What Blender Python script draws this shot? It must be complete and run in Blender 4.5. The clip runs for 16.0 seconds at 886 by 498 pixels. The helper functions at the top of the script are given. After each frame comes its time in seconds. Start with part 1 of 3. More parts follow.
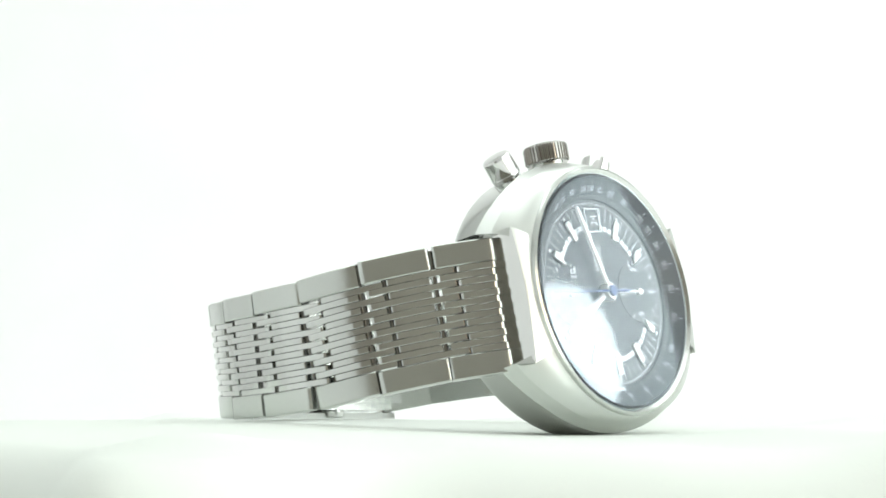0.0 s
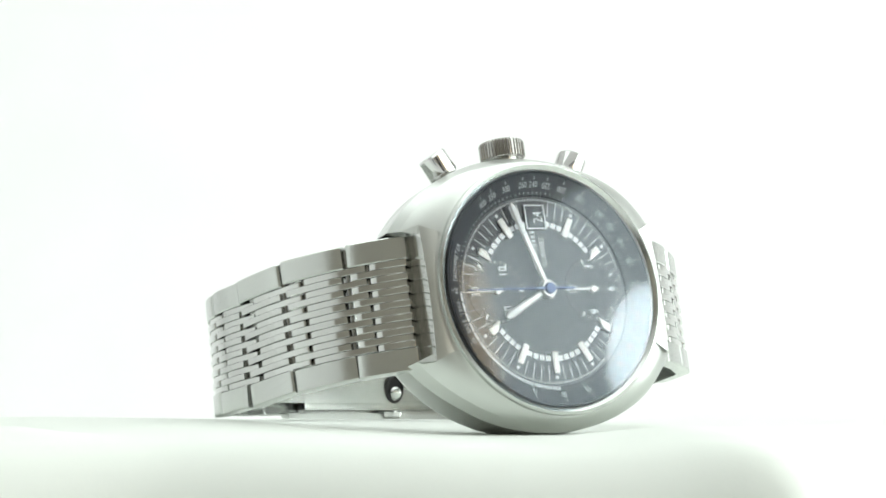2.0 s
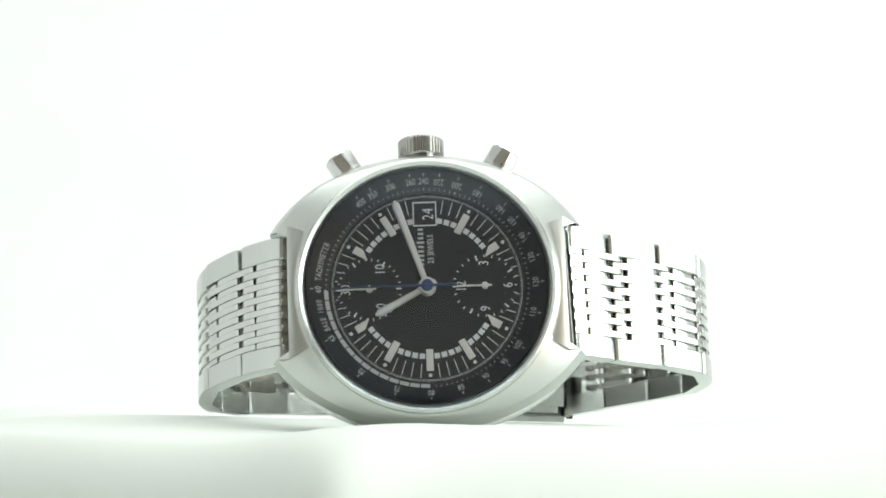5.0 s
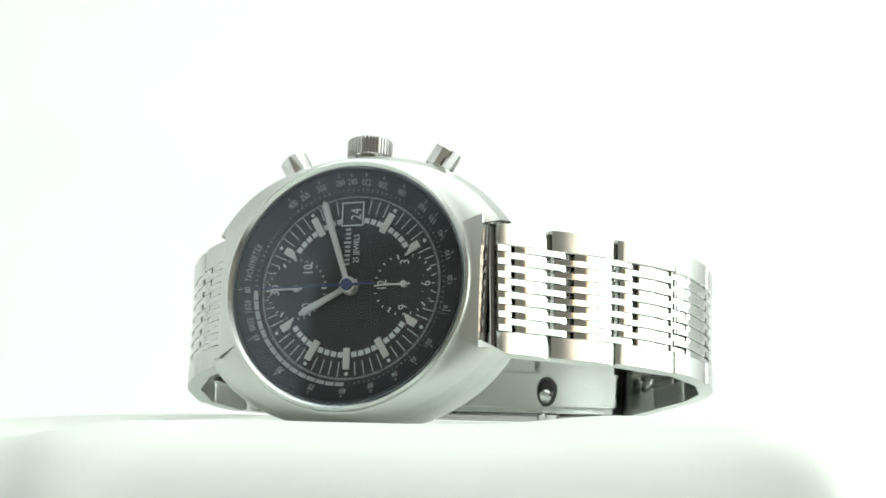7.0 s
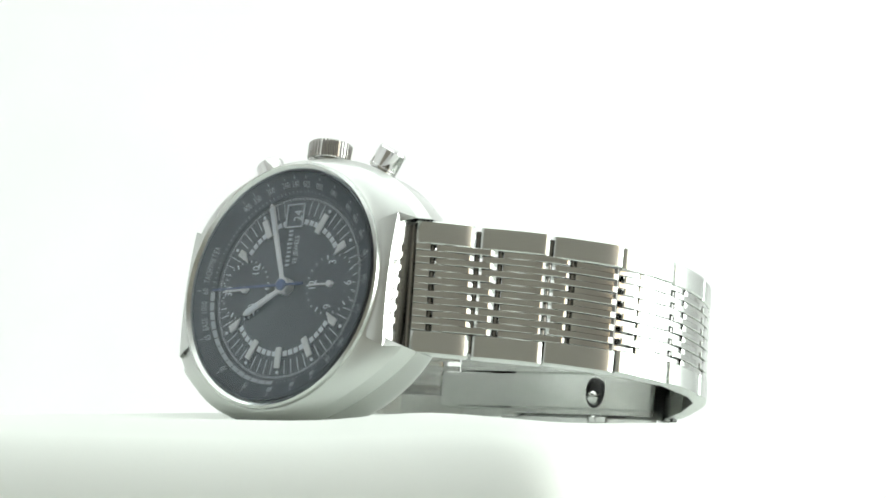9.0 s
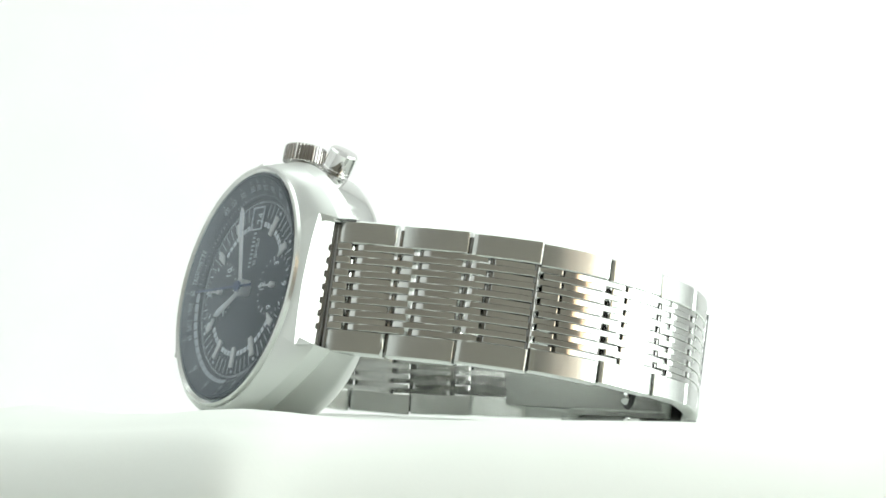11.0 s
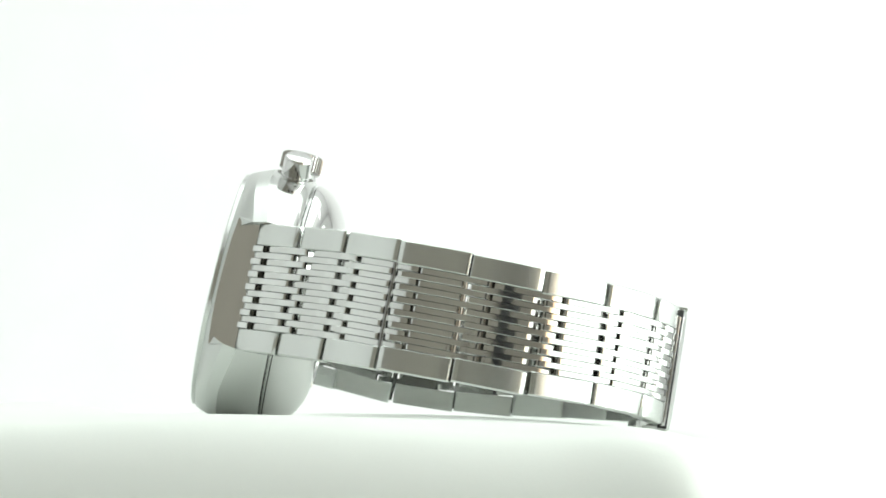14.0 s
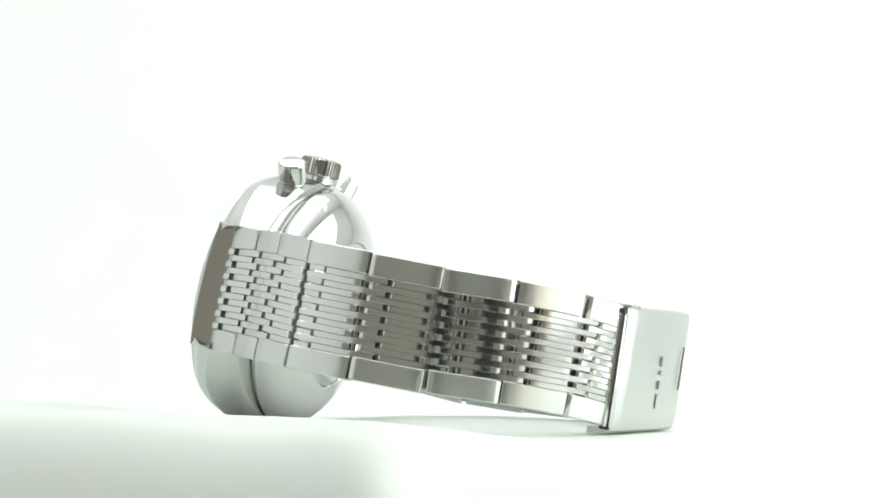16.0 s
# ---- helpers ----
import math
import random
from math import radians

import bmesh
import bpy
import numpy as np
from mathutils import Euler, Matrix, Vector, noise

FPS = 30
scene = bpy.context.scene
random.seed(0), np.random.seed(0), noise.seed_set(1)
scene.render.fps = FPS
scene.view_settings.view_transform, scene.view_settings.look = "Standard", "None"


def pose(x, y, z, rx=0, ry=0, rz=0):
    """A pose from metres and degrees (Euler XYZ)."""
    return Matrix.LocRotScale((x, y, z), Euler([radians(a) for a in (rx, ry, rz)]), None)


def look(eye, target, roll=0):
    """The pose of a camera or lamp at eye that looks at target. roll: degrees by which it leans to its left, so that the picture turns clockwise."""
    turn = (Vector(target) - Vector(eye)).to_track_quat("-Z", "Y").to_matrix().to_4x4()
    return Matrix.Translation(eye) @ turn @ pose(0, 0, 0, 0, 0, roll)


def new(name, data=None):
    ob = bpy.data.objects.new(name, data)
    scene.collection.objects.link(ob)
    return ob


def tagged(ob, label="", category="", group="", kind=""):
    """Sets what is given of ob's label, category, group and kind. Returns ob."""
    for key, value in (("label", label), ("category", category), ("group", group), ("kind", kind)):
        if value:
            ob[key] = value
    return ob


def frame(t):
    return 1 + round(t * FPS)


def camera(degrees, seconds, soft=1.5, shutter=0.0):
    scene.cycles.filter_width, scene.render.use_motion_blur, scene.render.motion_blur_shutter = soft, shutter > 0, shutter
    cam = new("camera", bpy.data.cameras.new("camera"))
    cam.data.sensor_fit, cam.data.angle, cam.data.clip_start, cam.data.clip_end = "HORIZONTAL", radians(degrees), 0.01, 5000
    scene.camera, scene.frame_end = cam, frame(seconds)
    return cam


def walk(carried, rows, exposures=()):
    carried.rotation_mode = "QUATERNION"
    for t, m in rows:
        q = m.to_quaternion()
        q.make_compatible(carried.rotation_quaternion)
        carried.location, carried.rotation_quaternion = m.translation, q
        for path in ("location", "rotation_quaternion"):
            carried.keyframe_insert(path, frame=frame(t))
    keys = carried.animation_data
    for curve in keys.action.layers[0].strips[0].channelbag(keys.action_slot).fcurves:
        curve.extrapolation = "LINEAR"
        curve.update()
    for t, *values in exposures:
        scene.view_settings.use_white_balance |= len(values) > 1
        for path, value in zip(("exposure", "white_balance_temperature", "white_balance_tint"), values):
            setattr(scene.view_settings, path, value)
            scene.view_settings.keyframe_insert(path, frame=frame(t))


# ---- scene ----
cam = camera(22.0, 16.0, 1.75)
EYE = pose(0, -0.3664, 0.0095, 0, 0, 0.07) @ pose(0, 0, 0, 2.91) @ pose(0, 0, 0, 0, -0.99) @ pose(0, 0, 0, 90)
walk(cam, [(0, EYE), (16, EYE)])

# degrees that the turntable has turned, at every half second that matters
TURN = [(0, 49.3), (0.5, 44.67), (1, 39.97), (1.5, 35.19), (2, 30.3), (2.5, 25.38), (3, 20.4), (3.5, 15.45), (4, 10.47),
        (4.5, 5.52), (5, 0.55), (7.5, -24.09), (8, -28.97), (8.5, -33.82), (9, -38.75), (11.5, -63.7), (12, -68.73),
        (12.5, -73.74), (13, -78.75), (13.5, -83.69), (14, -88.61), (14.5, -93.51), (15, -98.46), (15.5, -103.49), (16, -108.53)]

# ---- light: a white photo tent, soft boxes on both sides and above ----
world = bpy.data.worlds.new("studio")
scene.world = world
world.use_nodes = True
world.node_tree.nodes["Background"].inputs[0].default_value = (0.86, 0.86, 0.84, 1)
world.node_tree.nodes["Background"].inputs[1].default_value = 0.42


def soft_box(name, at, target, w, h, watts, colour):
    lamp = bpy.data.lights.new(name, "AREA")
    lamp.shape, lamp.size, lamp.size_y, lamp.energy, lamp.color = "RECTANGLE", w, h, watts, colour
    ob = new(name, lamp)
    ob.matrix_world = look(at, target)
    return ob


soft_box("soft_box_top", (0.0, 0.05, 0.70), (0, 0.05, 0), 0.9, 0.9, 2.6, (0.92, 1.0, 0.975))
soft_box("soft_box_right", (0.80, -0.15, 0.25), (0, -0.15, 0.20), 1.1, 0.65, 4.9, (0.922, 1.0, 0.96))
soft_box("soft_box_right_core", (0.79, -0.07, 0.13), (0, -0.05, 0.05), 0.36, 0.32, 2.4, (0.945, 1.0, 0.98)).data.shape = "ELLIPSE"
soft_box("soft_box_left", (-0.88, -0.42, 0.27), (0, -0.42, 0.25), 0.80, 0.72, 0.27, (0.91, 1.0, 0.985))
soft_box("room_lamp", (0.72, -0.66, 0.22), (0, -0.02, 0.04), 0.09, 0.55, 0.38, (1.0, 0.72, 0.44))
soft_box("backdrop_light", (0, 0.30, 0.68), (0, 0.9, 0.1), 1.2, 0.2, 1.5, (0.96, 1.0, 0.98))
scene.view_settings.exposure = 0.0


# ---- materials ----
def material(name):
    m = bpy.data.materials.new(name)
    m.use_nodes = True
    return m, m.node_tree.nodes, m.node_tree.links, m.node_tree.nodes["Principled BSDF"]


def steel(name, tone, rough, grain=0.0, stretch=(1, 1, 1), scale=400, strength=0.15):
    m, n, l, b = material(name)
    b.inputs["Base Color"].default_value = (*tone, 1)
    b.inputs["Metallic"].default_value = 1
    b.inputs["Roughness"].default_value = rough
    co = n.new("ShaderNodeTexCoord")
    mp = n.new("ShaderNodeMapping")
    mp.inputs["Scale"].default_value = stretch
    l.new(co.outputs["Object"], mp.inputs[0])
    fine = n.new("ShaderNodeTexNoise")
    fine.inputs["Scale"].default_value = scale
    fine.inputs["Detail"].default_value = 4
    l.new(mp.outputs[0], fine.inputs["Vector"])
    wide = n.new("ShaderNodeTexNoise")
    wide.inputs["Scale"].default_value = 120
    l.new(co.outputs["Object"], wide.inputs["Vector"])
    add = n.new("ShaderNodeMath")
    add.operation = "ADD"
    l.new(fine.outputs[0], add.inputs[0])
    l.new(wide.outputs[0], add.inputs[1])
    r = n.new("ShaderNodeMapRange")
    r.inputs["From Min"].default_value, r.inputs["From Max"].default_value = 0.6, 1.4
    r.inputs["To Min"].default_value, r.inputs["To Max"].default_value = rough * 0.9, rough * 1.12
    l.new(add.outputs[0], r.inputs[0])
    l.new(r.outputs[0], b.inputs["Roughness"])
    if grain:
        bump = n.new("ShaderNodeBump")
        bump.inputs["Strength"].default_value = strength
        bump.inputs["Distance"].default_value = grain
        l.new(fine.outputs[0], bump.inputs["Height"])
        l.new(bump.outputs[0], b.inputs["Normal"])
    return m


def plain(name, colour, rough, metal=0.0, scale=900, depth=0.12):
    m, n, l, b = material(name)
    b.inputs["Roughness"].default_value, b.inputs["Metallic"].default_value = rough, metal
    tex = n.new("ShaderNodeTexNoise")
    tex.inputs["Scale"].default_value = scale
    co = n.new("ShaderNodeTexCoord")
    l.new(co.outputs["Object"], tex.inputs["Vector"])
    mix = n.new("ShaderNodeMix")
    mix.data_type = "RGBA"
    mix.inputs[6].default_value = (*[c * (1 - depth) for c in colour], 1)
    mix.inputs[7].default_value = (*[min(1, c * (1 + depth)) for c in colour], 1)
    l.new(tex.outputs[0], mix.inputs[0])
    l.new(mix.outputs[2], b.inputs["Base Color"])
    return m


STEEL = (0.605, 0.625, 0.60)
brushed = steel("brushed_steel", STEEL, 0.32, 0.00002, (1, 1, 22), 1800, 0.1)
brushed_link = steel("brushed_link_steel", STEEL, 0.24, 0.00002, (1, 1, 22), 1800, 0.12)
crown_steel = steel("crown_steel", (0.48, 0.47, 0.45), 0.14)
pin_steel = steel("pin_steel", (0.26, 0.26, 0.25), 0.16)
polished = steel("polished_steel", (0.70, 0.70, 0.69), 0.07)
slat_steel = steel("slat_steel", (0.63, 0.64, 0.62), 0.095, 0.00001, (1, 1, 22), 1800, 0.05)
flank_steel = steel("flank_steel", (0.62, 0.635, 0.615), 0.11)
satin = steel("satin_steel", STEEL, 0.2)
dial_black = plain("dial_black", (0.011, 0.013, 0.016), 0.30, 0.0, 120, 0.02)
ring_black = plain("ring_black", (0.010, 0.013, 0.018), 0.3, 0.0, 120, 0.02)
print_white = plain("print_white", (0.86, 0.88, 0.87), 0.5, 0.0, 900, 0.03)
print_grey = plain("print_grey", (0.64, 0.66, 0.66), 0.5, 0.0, 900, 0.03)
marker_steel = plain("marker_silver", (0.86, 0.85, 0.80), 0.34, 0.12, 900, 0.04)
hand_steel = plain("hand_silver", (0.85, 0.84, 0.80), 0.3, 0.3, 900, 0.04)
blue_steel = plain("blued_steel", (0.07, 0.10, 0.22), 0.3, 0.6)
camera_black = plain("camera_black", (0.012, 0.012, 0.013), 0.55)
# near-black for seams and slots, and for painted shade at the clasp's end
dark_gap = plain("dark_gap", (0.03, 0.03, 0.03), 0.6)


def crystal_material(name, mirror):
    """Clear dome: the view bends in it; its outer face mirrors by Fresnel, its coated inner face hardly at all."""
    m, n, l, b = material(name)
    n.remove(b)
    clear = n.new("ShaderNodeBsdfRefraction")
    clear.inputs["Color"].default_value = (0.97, 0.98, 1.0, 1)
    clear.inputs["Roughness"].default_value = 0.0
    clear.inputs["IOR"].default_value = 1.5
    if not mirror:
        l.new(clear.outputs[0], n["Material Output"].inputs[0])
        return m
    gloss, mix, fr = (n.new(k) for k in ("ShaderNodeBsdfGlossy", "ShaderNodeMixShader", "ShaderNodeFresnel"))
    gloss.inputs["Color"].default_value = (0.82, 0.92, 1.0, 1)
    gloss.inputs["Roughness"].default_value = 0.09
    fr.inputs["IOR"].default_value = 1.77
    l.new(fr.outputs[0], mix.inputs[0])
    l.new(clear.outputs[0], mix.inputs[1])
    l.new(gloss.outputs[0], mix.inputs[2])
    l.new(mix.outputs[0], n["Material Output"].inputs[0])
    return m


glass = crystal_material("domed_crystal", True)
glass_under = crystal_material("crystal_underside", False)


def cloth_material(name, colour):
    m, n, l, b = material(name)
    b.inputs["Roughness"].default_value = 0.9
    co = n.new("ShaderNodeTexCoord")
    weave = n.new("ShaderNodeTexNoise")
    weave.inputs["Scale"].default_value = 1800
    soft = n.new("ShaderNodeTexNoise")
    soft.inputs["Scale"].default_value = 14
    l.new(co.outputs["Object"], weave.inputs["Vector"])
    l.new(co.outputs["Object"], soft.inputs["Vector"])
    mix = n.new("ShaderNodeMix")
    mix.data_type = "RGBA"
    mix.inputs[6].default_value = (*[c * 0.94 for c in colour], 1)
    mix.inputs[7].default_value = (*colour, 1)
    l.new(soft.outputs[0], mix.inputs[0])
    l.new(mix.outputs[2], b.inputs["Base Color"])
    bump = n.new("ShaderNodeBump")
    bump.inputs["Strength"].default_value, bump.inputs["Distance"].default_value = 0.12, 0.0001
    l.new(weave.outputs[0], bump.inputs["Height"])
    l.new(bump.outputs[0], b.inputs["Normal"])
    return m


cloth = cloth_material("white_cloth", (0.83, 0.865, 0.82))
paper = cloth_material("white_paper", (0.885, 0.888, 0.885))
wall_paint = cloth_material("studio_wall_paint", (0.67, 0.64, 0.54))


# ---- mesh helpers ----
def finish(bm, sharp=28):
    bmesh.ops.recalc_face_normals(bm, faces=bm.faces)
    for f in bm.faces:
        f.smooth = True
    for e in bm.edges:
        e.smooth = len(e.link_faces) == 2 and e.calc_face_angle(0) < radians(sharp)


def mesh_of(name, bm, mat, sharp=28, normals=True):
    if normals:
        finish(bm, sharp)
    me = bpy.data.meshes.new(name)
    bm.to_mesh(me)
    bm.free()
    me.materials.append(mat)
    return me


def part(name, bm, mat, parent, label="", m=None, sharp=28):
    me = bm if isinstance(bm, bpy.types.Mesh) else mesh_of(name, bm, mat, sharp)
    ob = new(name, me)
    ob.parent = parent
    if m is not None:
        ob.matrix_basis = m
    return tagged(ob, label)


def loft(rings, cap=True, closed=True):
    bm = bmesh.new()
    vs = [[bm.verts.new(p) for p in r] for r in rings]
    n = len(rings[0])
    for a, b in zip(vs, vs[1:]):
        for i in range(n if closed else n - 1):
            j = (i + 1) % n
            bm.faces.new((a[i], a[j], b[j], b[i]))
    if cap:
        bm.faces.new(vs[0])
        bm.faces.new(vs[-1])
    return bm


def lathe(profile, n=64, cap=True):
    """Turned about the watch's depth axis y; profile rows are (radius, y)."""
    return loft([[(r * math.cos(2 * math.pi * i / n), y, r * math.sin(2 * math.pi * i / n)) for i in range(n)] for r, y in profile], cap)


def box(x0, x1, y0, y1, z0, z1, bevel=0.0):
    bm = bmesh.new()
    bmesh.ops.create_cube(bm, size=1, matrix=Matrix.LocRotScale(((x0 + x1) / 2, (y0 + y1) / 2, (z0 + z1) / 2), None, (x1 - x0, y1 - y0, z1 - z0)))
    if bevel:
        bmesh.ops.bevel(bm, geom=bm.edges[:], offset=bevel, segments=2, affect="EDGES", profile=0.5)
    return bm


# ---- setting ----
def backdrop():
    """Seamless white paper that sweeps up behind the stand, closed round the sides and above."""
    prof = [(-0.85, -0.10), (0.62, -0.10)]
    for i in range(1, 9):
        a = i / 8 * math.pi / 2
        prof.append((0.62 + 0.30 * math.sin(a), -0.10 + 0.30 * (1 - math.cos(a))))
    prof += [(0.92, 0.75)]
    bm = loft([[(x, y, z) for y, z in prof] for x in (-0.9, -0.3, 0.3, 0.9)], cap=False, closed=False)
    ob = new("backdrop", mesh_of("backdrop", bm, paper, 40))
    tagged(ob, "seamless white paper backdrop sweeping up behind the stand", "backdrop", kind="structure")
    for name, x in (("wall_left", -0.93), ("wall_right", 0.93)):
        tagged(new(name, mesh_of(name, box(x - 0.01, x + 0.01, -0.85, 0.93, -0.10, 0.76), paper)), "white fabric side wall of the photo tent", "wall", kind="structure")
    tagged(new("ceiling", mesh_of("ceiling", box(-0.94, 0.94, -0.85, 0.93, 0.765, 0.78), paper)), "white fabric roof of the photo tent", "ceiling", kind="structure")
    tagged(new("wall_front", mesh_of("wall_front", box(-2.2, 2.2, -2.02, -2.0, -0.8, 1.6), wall_paint)), "plain grey studio wall behind the camera", "wall", kind="structure")


backdrop()


def cloth_stand():
    """A flat turntable under a white cloth that falls in a few soft corners."""
    corners = sorted(math.radians(-90 - c) % (2 * math.pi) for c in (68.5, 7.7, -44.7, -104.0, -163.0, 128.0))
    n, rings = 240, []

    def straight(a):
        """Distance to the edge of a six-cornered plan, at the bearing a."""
        a %= 2 * math.pi
        k = sum(c <= a for c in corners)
        c0, c1 = corners[k - 1], corners[k % 6] + (2 * math.pi if k == 6 else 0)
        c0 -= 2 * math.pi if k == 0 else 0
        mid, half = (c0 + c1) / 2, (c1 - c0) / 2
        return 0.097 * math.cos(half) / math.cos(a - mid)

    def reach(a):
        fold = sum(0.0035 * math.exp(-(((a - c + math.pi) % (2 * math.pi) - math.pi) / 0.05) ** 2) for c in corners)
        ear = 0.017 * math.exp(-(((a - radians(-156) + math.pi) % (2 * math.pi) - math.pi) / 0.15) ** 2)
        return ear + fold + sum(straight(a + radians(d)) for d in (-3.5, -2, -1, 0, 1, 2, 3.5)) / 7

    peaks = [(0.094 * math.cos(c), 0.094 * math.sin(c)) for c in corners]

    def top(x, y):
        lip = sum(0.0020 * math.exp(-((x - px) ** 2 + (y - py) ** 2) / 0.011 ** 2) for px, py in peaks)
        deg, r = math.degrees(math.atan2(y, x)), math.hypot(x, y)
        rise, fall = min(1.0, max(0.0, (deg + 116) / 24)), min(1.0, max(0.0, (48 - deg) / 46))
        roll = 0.0031 * rise * rise * (3 - 2 * rise) * fall * fall * (3 - 2 * fall) * math.exp(-((r - 0.076) / 0.021) ** 2)
        roll += 0.0014 * math.exp(-((deg + 53) / 9) ** 2 - ((r - 0.076) / 0.021) ** 2)
        swell = roll + 0.0011 * math.exp(-((x + 0.045) / 0.03) ** 2 - (y / 0.04) ** 2)
        return lip + swell - 0.0005 + 0.0004 * noise.noise((x * 22, y * 22, 3.1)) + 0.0022 * min(1.0, max(0.0, (math.hypot(x, y) - 0.055) / 0.03)) * noise.noise((x * 13, y * 13, 7.7))
    steps = [i / 24 for i in range(1, 25)]
    for s in steps:
        rings.append([(math.cos(a) * s * reach(a), math.sin(a) * s * reach(a), top(math.cos(a) * s * reach(a), math.sin(a) * s * reach(a)) - 0.0008 * s ** 6)
                      for a in (2 * math.pi * i / n for i in range(n))])
    rim = 0.012
    for i in range(1, 7):
        b = i / 6 * math.pi / 2
        rings.append([(math.cos(a) * (reach(a) + rim * math.sin(b)), math.sin(a) * (reach(a) + rim * math.sin(b)),
                       top(math.cos(a) * reach(a), math.sin(a) * reach(a)) - 0.0008 - rim * (1 - math.cos(b))) for a in (2 * math.pi * i / n for i in range(n))])
    for d in (0.02, 0.04, 0.06, 0.084):
        rings.append([(math.cos(a) * (reach(a) + rim + 0.05 * d + 0.05 * d * math.sin(a * 9)), math.sin(a) * (reach(a) + rim + 0.05 * d + 0.05 * d * math.sin(a * 9)), -rim - d)
                      for a in (2 * math.pi * i / n for i in range(n))])
    ob = new("cloth_stand", mesh_of("cloth_stand", loft(rings), cloth, 60))
    return tagged(ob, "turntable stand draped with a plain white cloth", "display stand")


stand = cloth_stand()


def film_camera():
    """The black camera at the tent's opening; the steel mirrors it as a dark patch. An added dark panel beside it
    darkens more of the steel.
    """
    ob = tagged(new("film_camera"), "black film camera with an added dark panel beside it, mirrored in the steel", "camera")
    ob.matrix_world = pose(0.0, -0.376, 0.012)
    part("body", box(-0.045, 0.045, -0.135, -0.062, -0.045, 0.040, 0.008), camera_black, ob)
    barrel = [[(r * math.cos(2 * math.pi * i / 40), y, r * math.sin(2 * math.pi * i / 40)) for i in range(40)]
              for r, y in ((0.026, -0.064), (0.028, -0.058), (0.028, -0.012), (0.026, -0.006), (0.023, -0.006), (0.020, -0.022), (0.002, -0.024))]
    part("lens_barrel", loft(barrel), camera_black, ob)
    # unseen panel on an arm, added only to give the links a dark reflection
    part("dark_panel", box(-0.032, 0.032, -0.006, 0.006, -0.055, 0.075, 0.003), camera_black, ob, m=pose(0.185, -0.040, 0.0, 0, 0, 24))
    part("panel_arm", box(0.040, 0.145, -0.080, -0.068, -0.006, 0.006, 0.002), camera_black, ob)
    part("column", lathe([(0.012, 0.0), (0.014, 0.002), (0.014, 0.075), (0.012, 0.078)], 24), camera_black, ob, m=pose(0, -0.098, -0.122) @ pose(0, 0, 0, 90))
    return ob


film_camera()

# ---- the watch: head leans back on its nine o'clock flank ----
watch = tagged(new("wristwatch"), "steel chronograph wristwatch with black dial, on its side on white cloth", "wristwatch")
HEAD = pose(-0.00293, -0.03384, 0.02066) @ pose(0, 0, 0, -12.32) @ pose(0, 0, 0, 0, -3.04)


def plan(n=26, notch=0.0203):
    """The cushion-shaped case from the front: two bows from lug tip to lug tip, and the flat notches for the bracelet between."""
    pts = []
    a0 = math.atan2(10.0, 23.2)
    for side in (1, -1):
        pts += [(side * notch, side * 0.0100 * (j / 7 - 1), "notch") for j in range(15)]
        for i in range(2 * n + 1):
            a = a0 + (math.pi - 2 * a0) * i / (2 * n)
            r = 1 / math.hypot(math.cos(a) / 0.0262, math.sin(a) / 0.02085)
            pts.append((side * r * math.cos(a), side * r * math.sin(a), "bow"))
    return pts


PLAN = plan()


def round_ring(r, y):
    return [(r * math.cos(math.atan2(z, x)), y, r * math.sin(math.atan2(z, x))) for x, z, kind in PLAN]


def edge_depth(x, z, kind):
    """Depth of the front's outer edge: it falls back towards the lug tips and rises in the middle of each notch."""
    if kind == "notch":
        return -0.0013 + 0.0006 * (z / 0.0100) ** 2
    return 0.0002 + 0.0016 * max(0.0, (abs(x) - 0.0150) / 0.0086) ** 1.6


def front_ring(u):
    out = []
    for x, z, kind in PLAN:
        a, k = math.atan2(z, x), (0.962 if kind == "bow" else 1.0)
        bx, bz = 0.0193 * math.cos(a), 0.0193 * math.sin(a)
        out.append((bx + (x * k - bx) * u, -0.0017 + (edge_depth(x, z, kind) + 0.0017) * (0.62 * u + 0.38 * u ** 2.4), bz + (z * k - bz) * u))
    return out


def outline(k, y, follow=0.0):
    """The plan scaled by k at depth y; follow: how far the depth goes with the front's edge."""
    return [(x * (k if kind == "bow" else 1), y + follow * edge_depth(x, z, kind), z * (k if kind == "bow" else 1)) for x, z, kind in PLAN]


def case():
    rings = [round_ring(0.0176, 0.0008), round_ring(0.0176, -0.0014), round_ring(0.0179, -0.0019), round_ring(0.0190, -0.0019), round_ring(0.0193, -0.0017)]
    rings += [front_ring(u) for u in (0.2, 0.4, 0.6, 0.8, 0.93, 1.0)]
    rings += [outline(1.0, 0.0019, 1.2), outline(0.992, 0.0072), outline(0.982, 0.0081), outline(0.966, 0.0086),
              round_ring(0.0201, 0.0088), round_ring(0.0194, 0.0088), round_ring(0.0194, 0.0100)]
    ob = part("case", loft(rings), brushed, watch, "cushion-shaped steel case, brushed front and polished flanks", HEAD, 24)
    ob.data.materials.append(flank_steel)
    ob.data.materials.append(polished)
    n = len(PLAN)
    for f in ob.data.polygons:
        if len(f.vertices) == 4:
            row = min(f.vertices) // n
            inner = all(PLAN[v % n][2] == "notch" for v in f.vertices)
            if row >= 10 and inner:
                f.material_index = 2
            elif row >= 11:
                f.material_index = 1
    for e in ob.data.edges:
        i, j = (v // n for v in e.vertices)
        if i == j and i in (10, 11):
            e.use_edge_sharp = True
    return ob


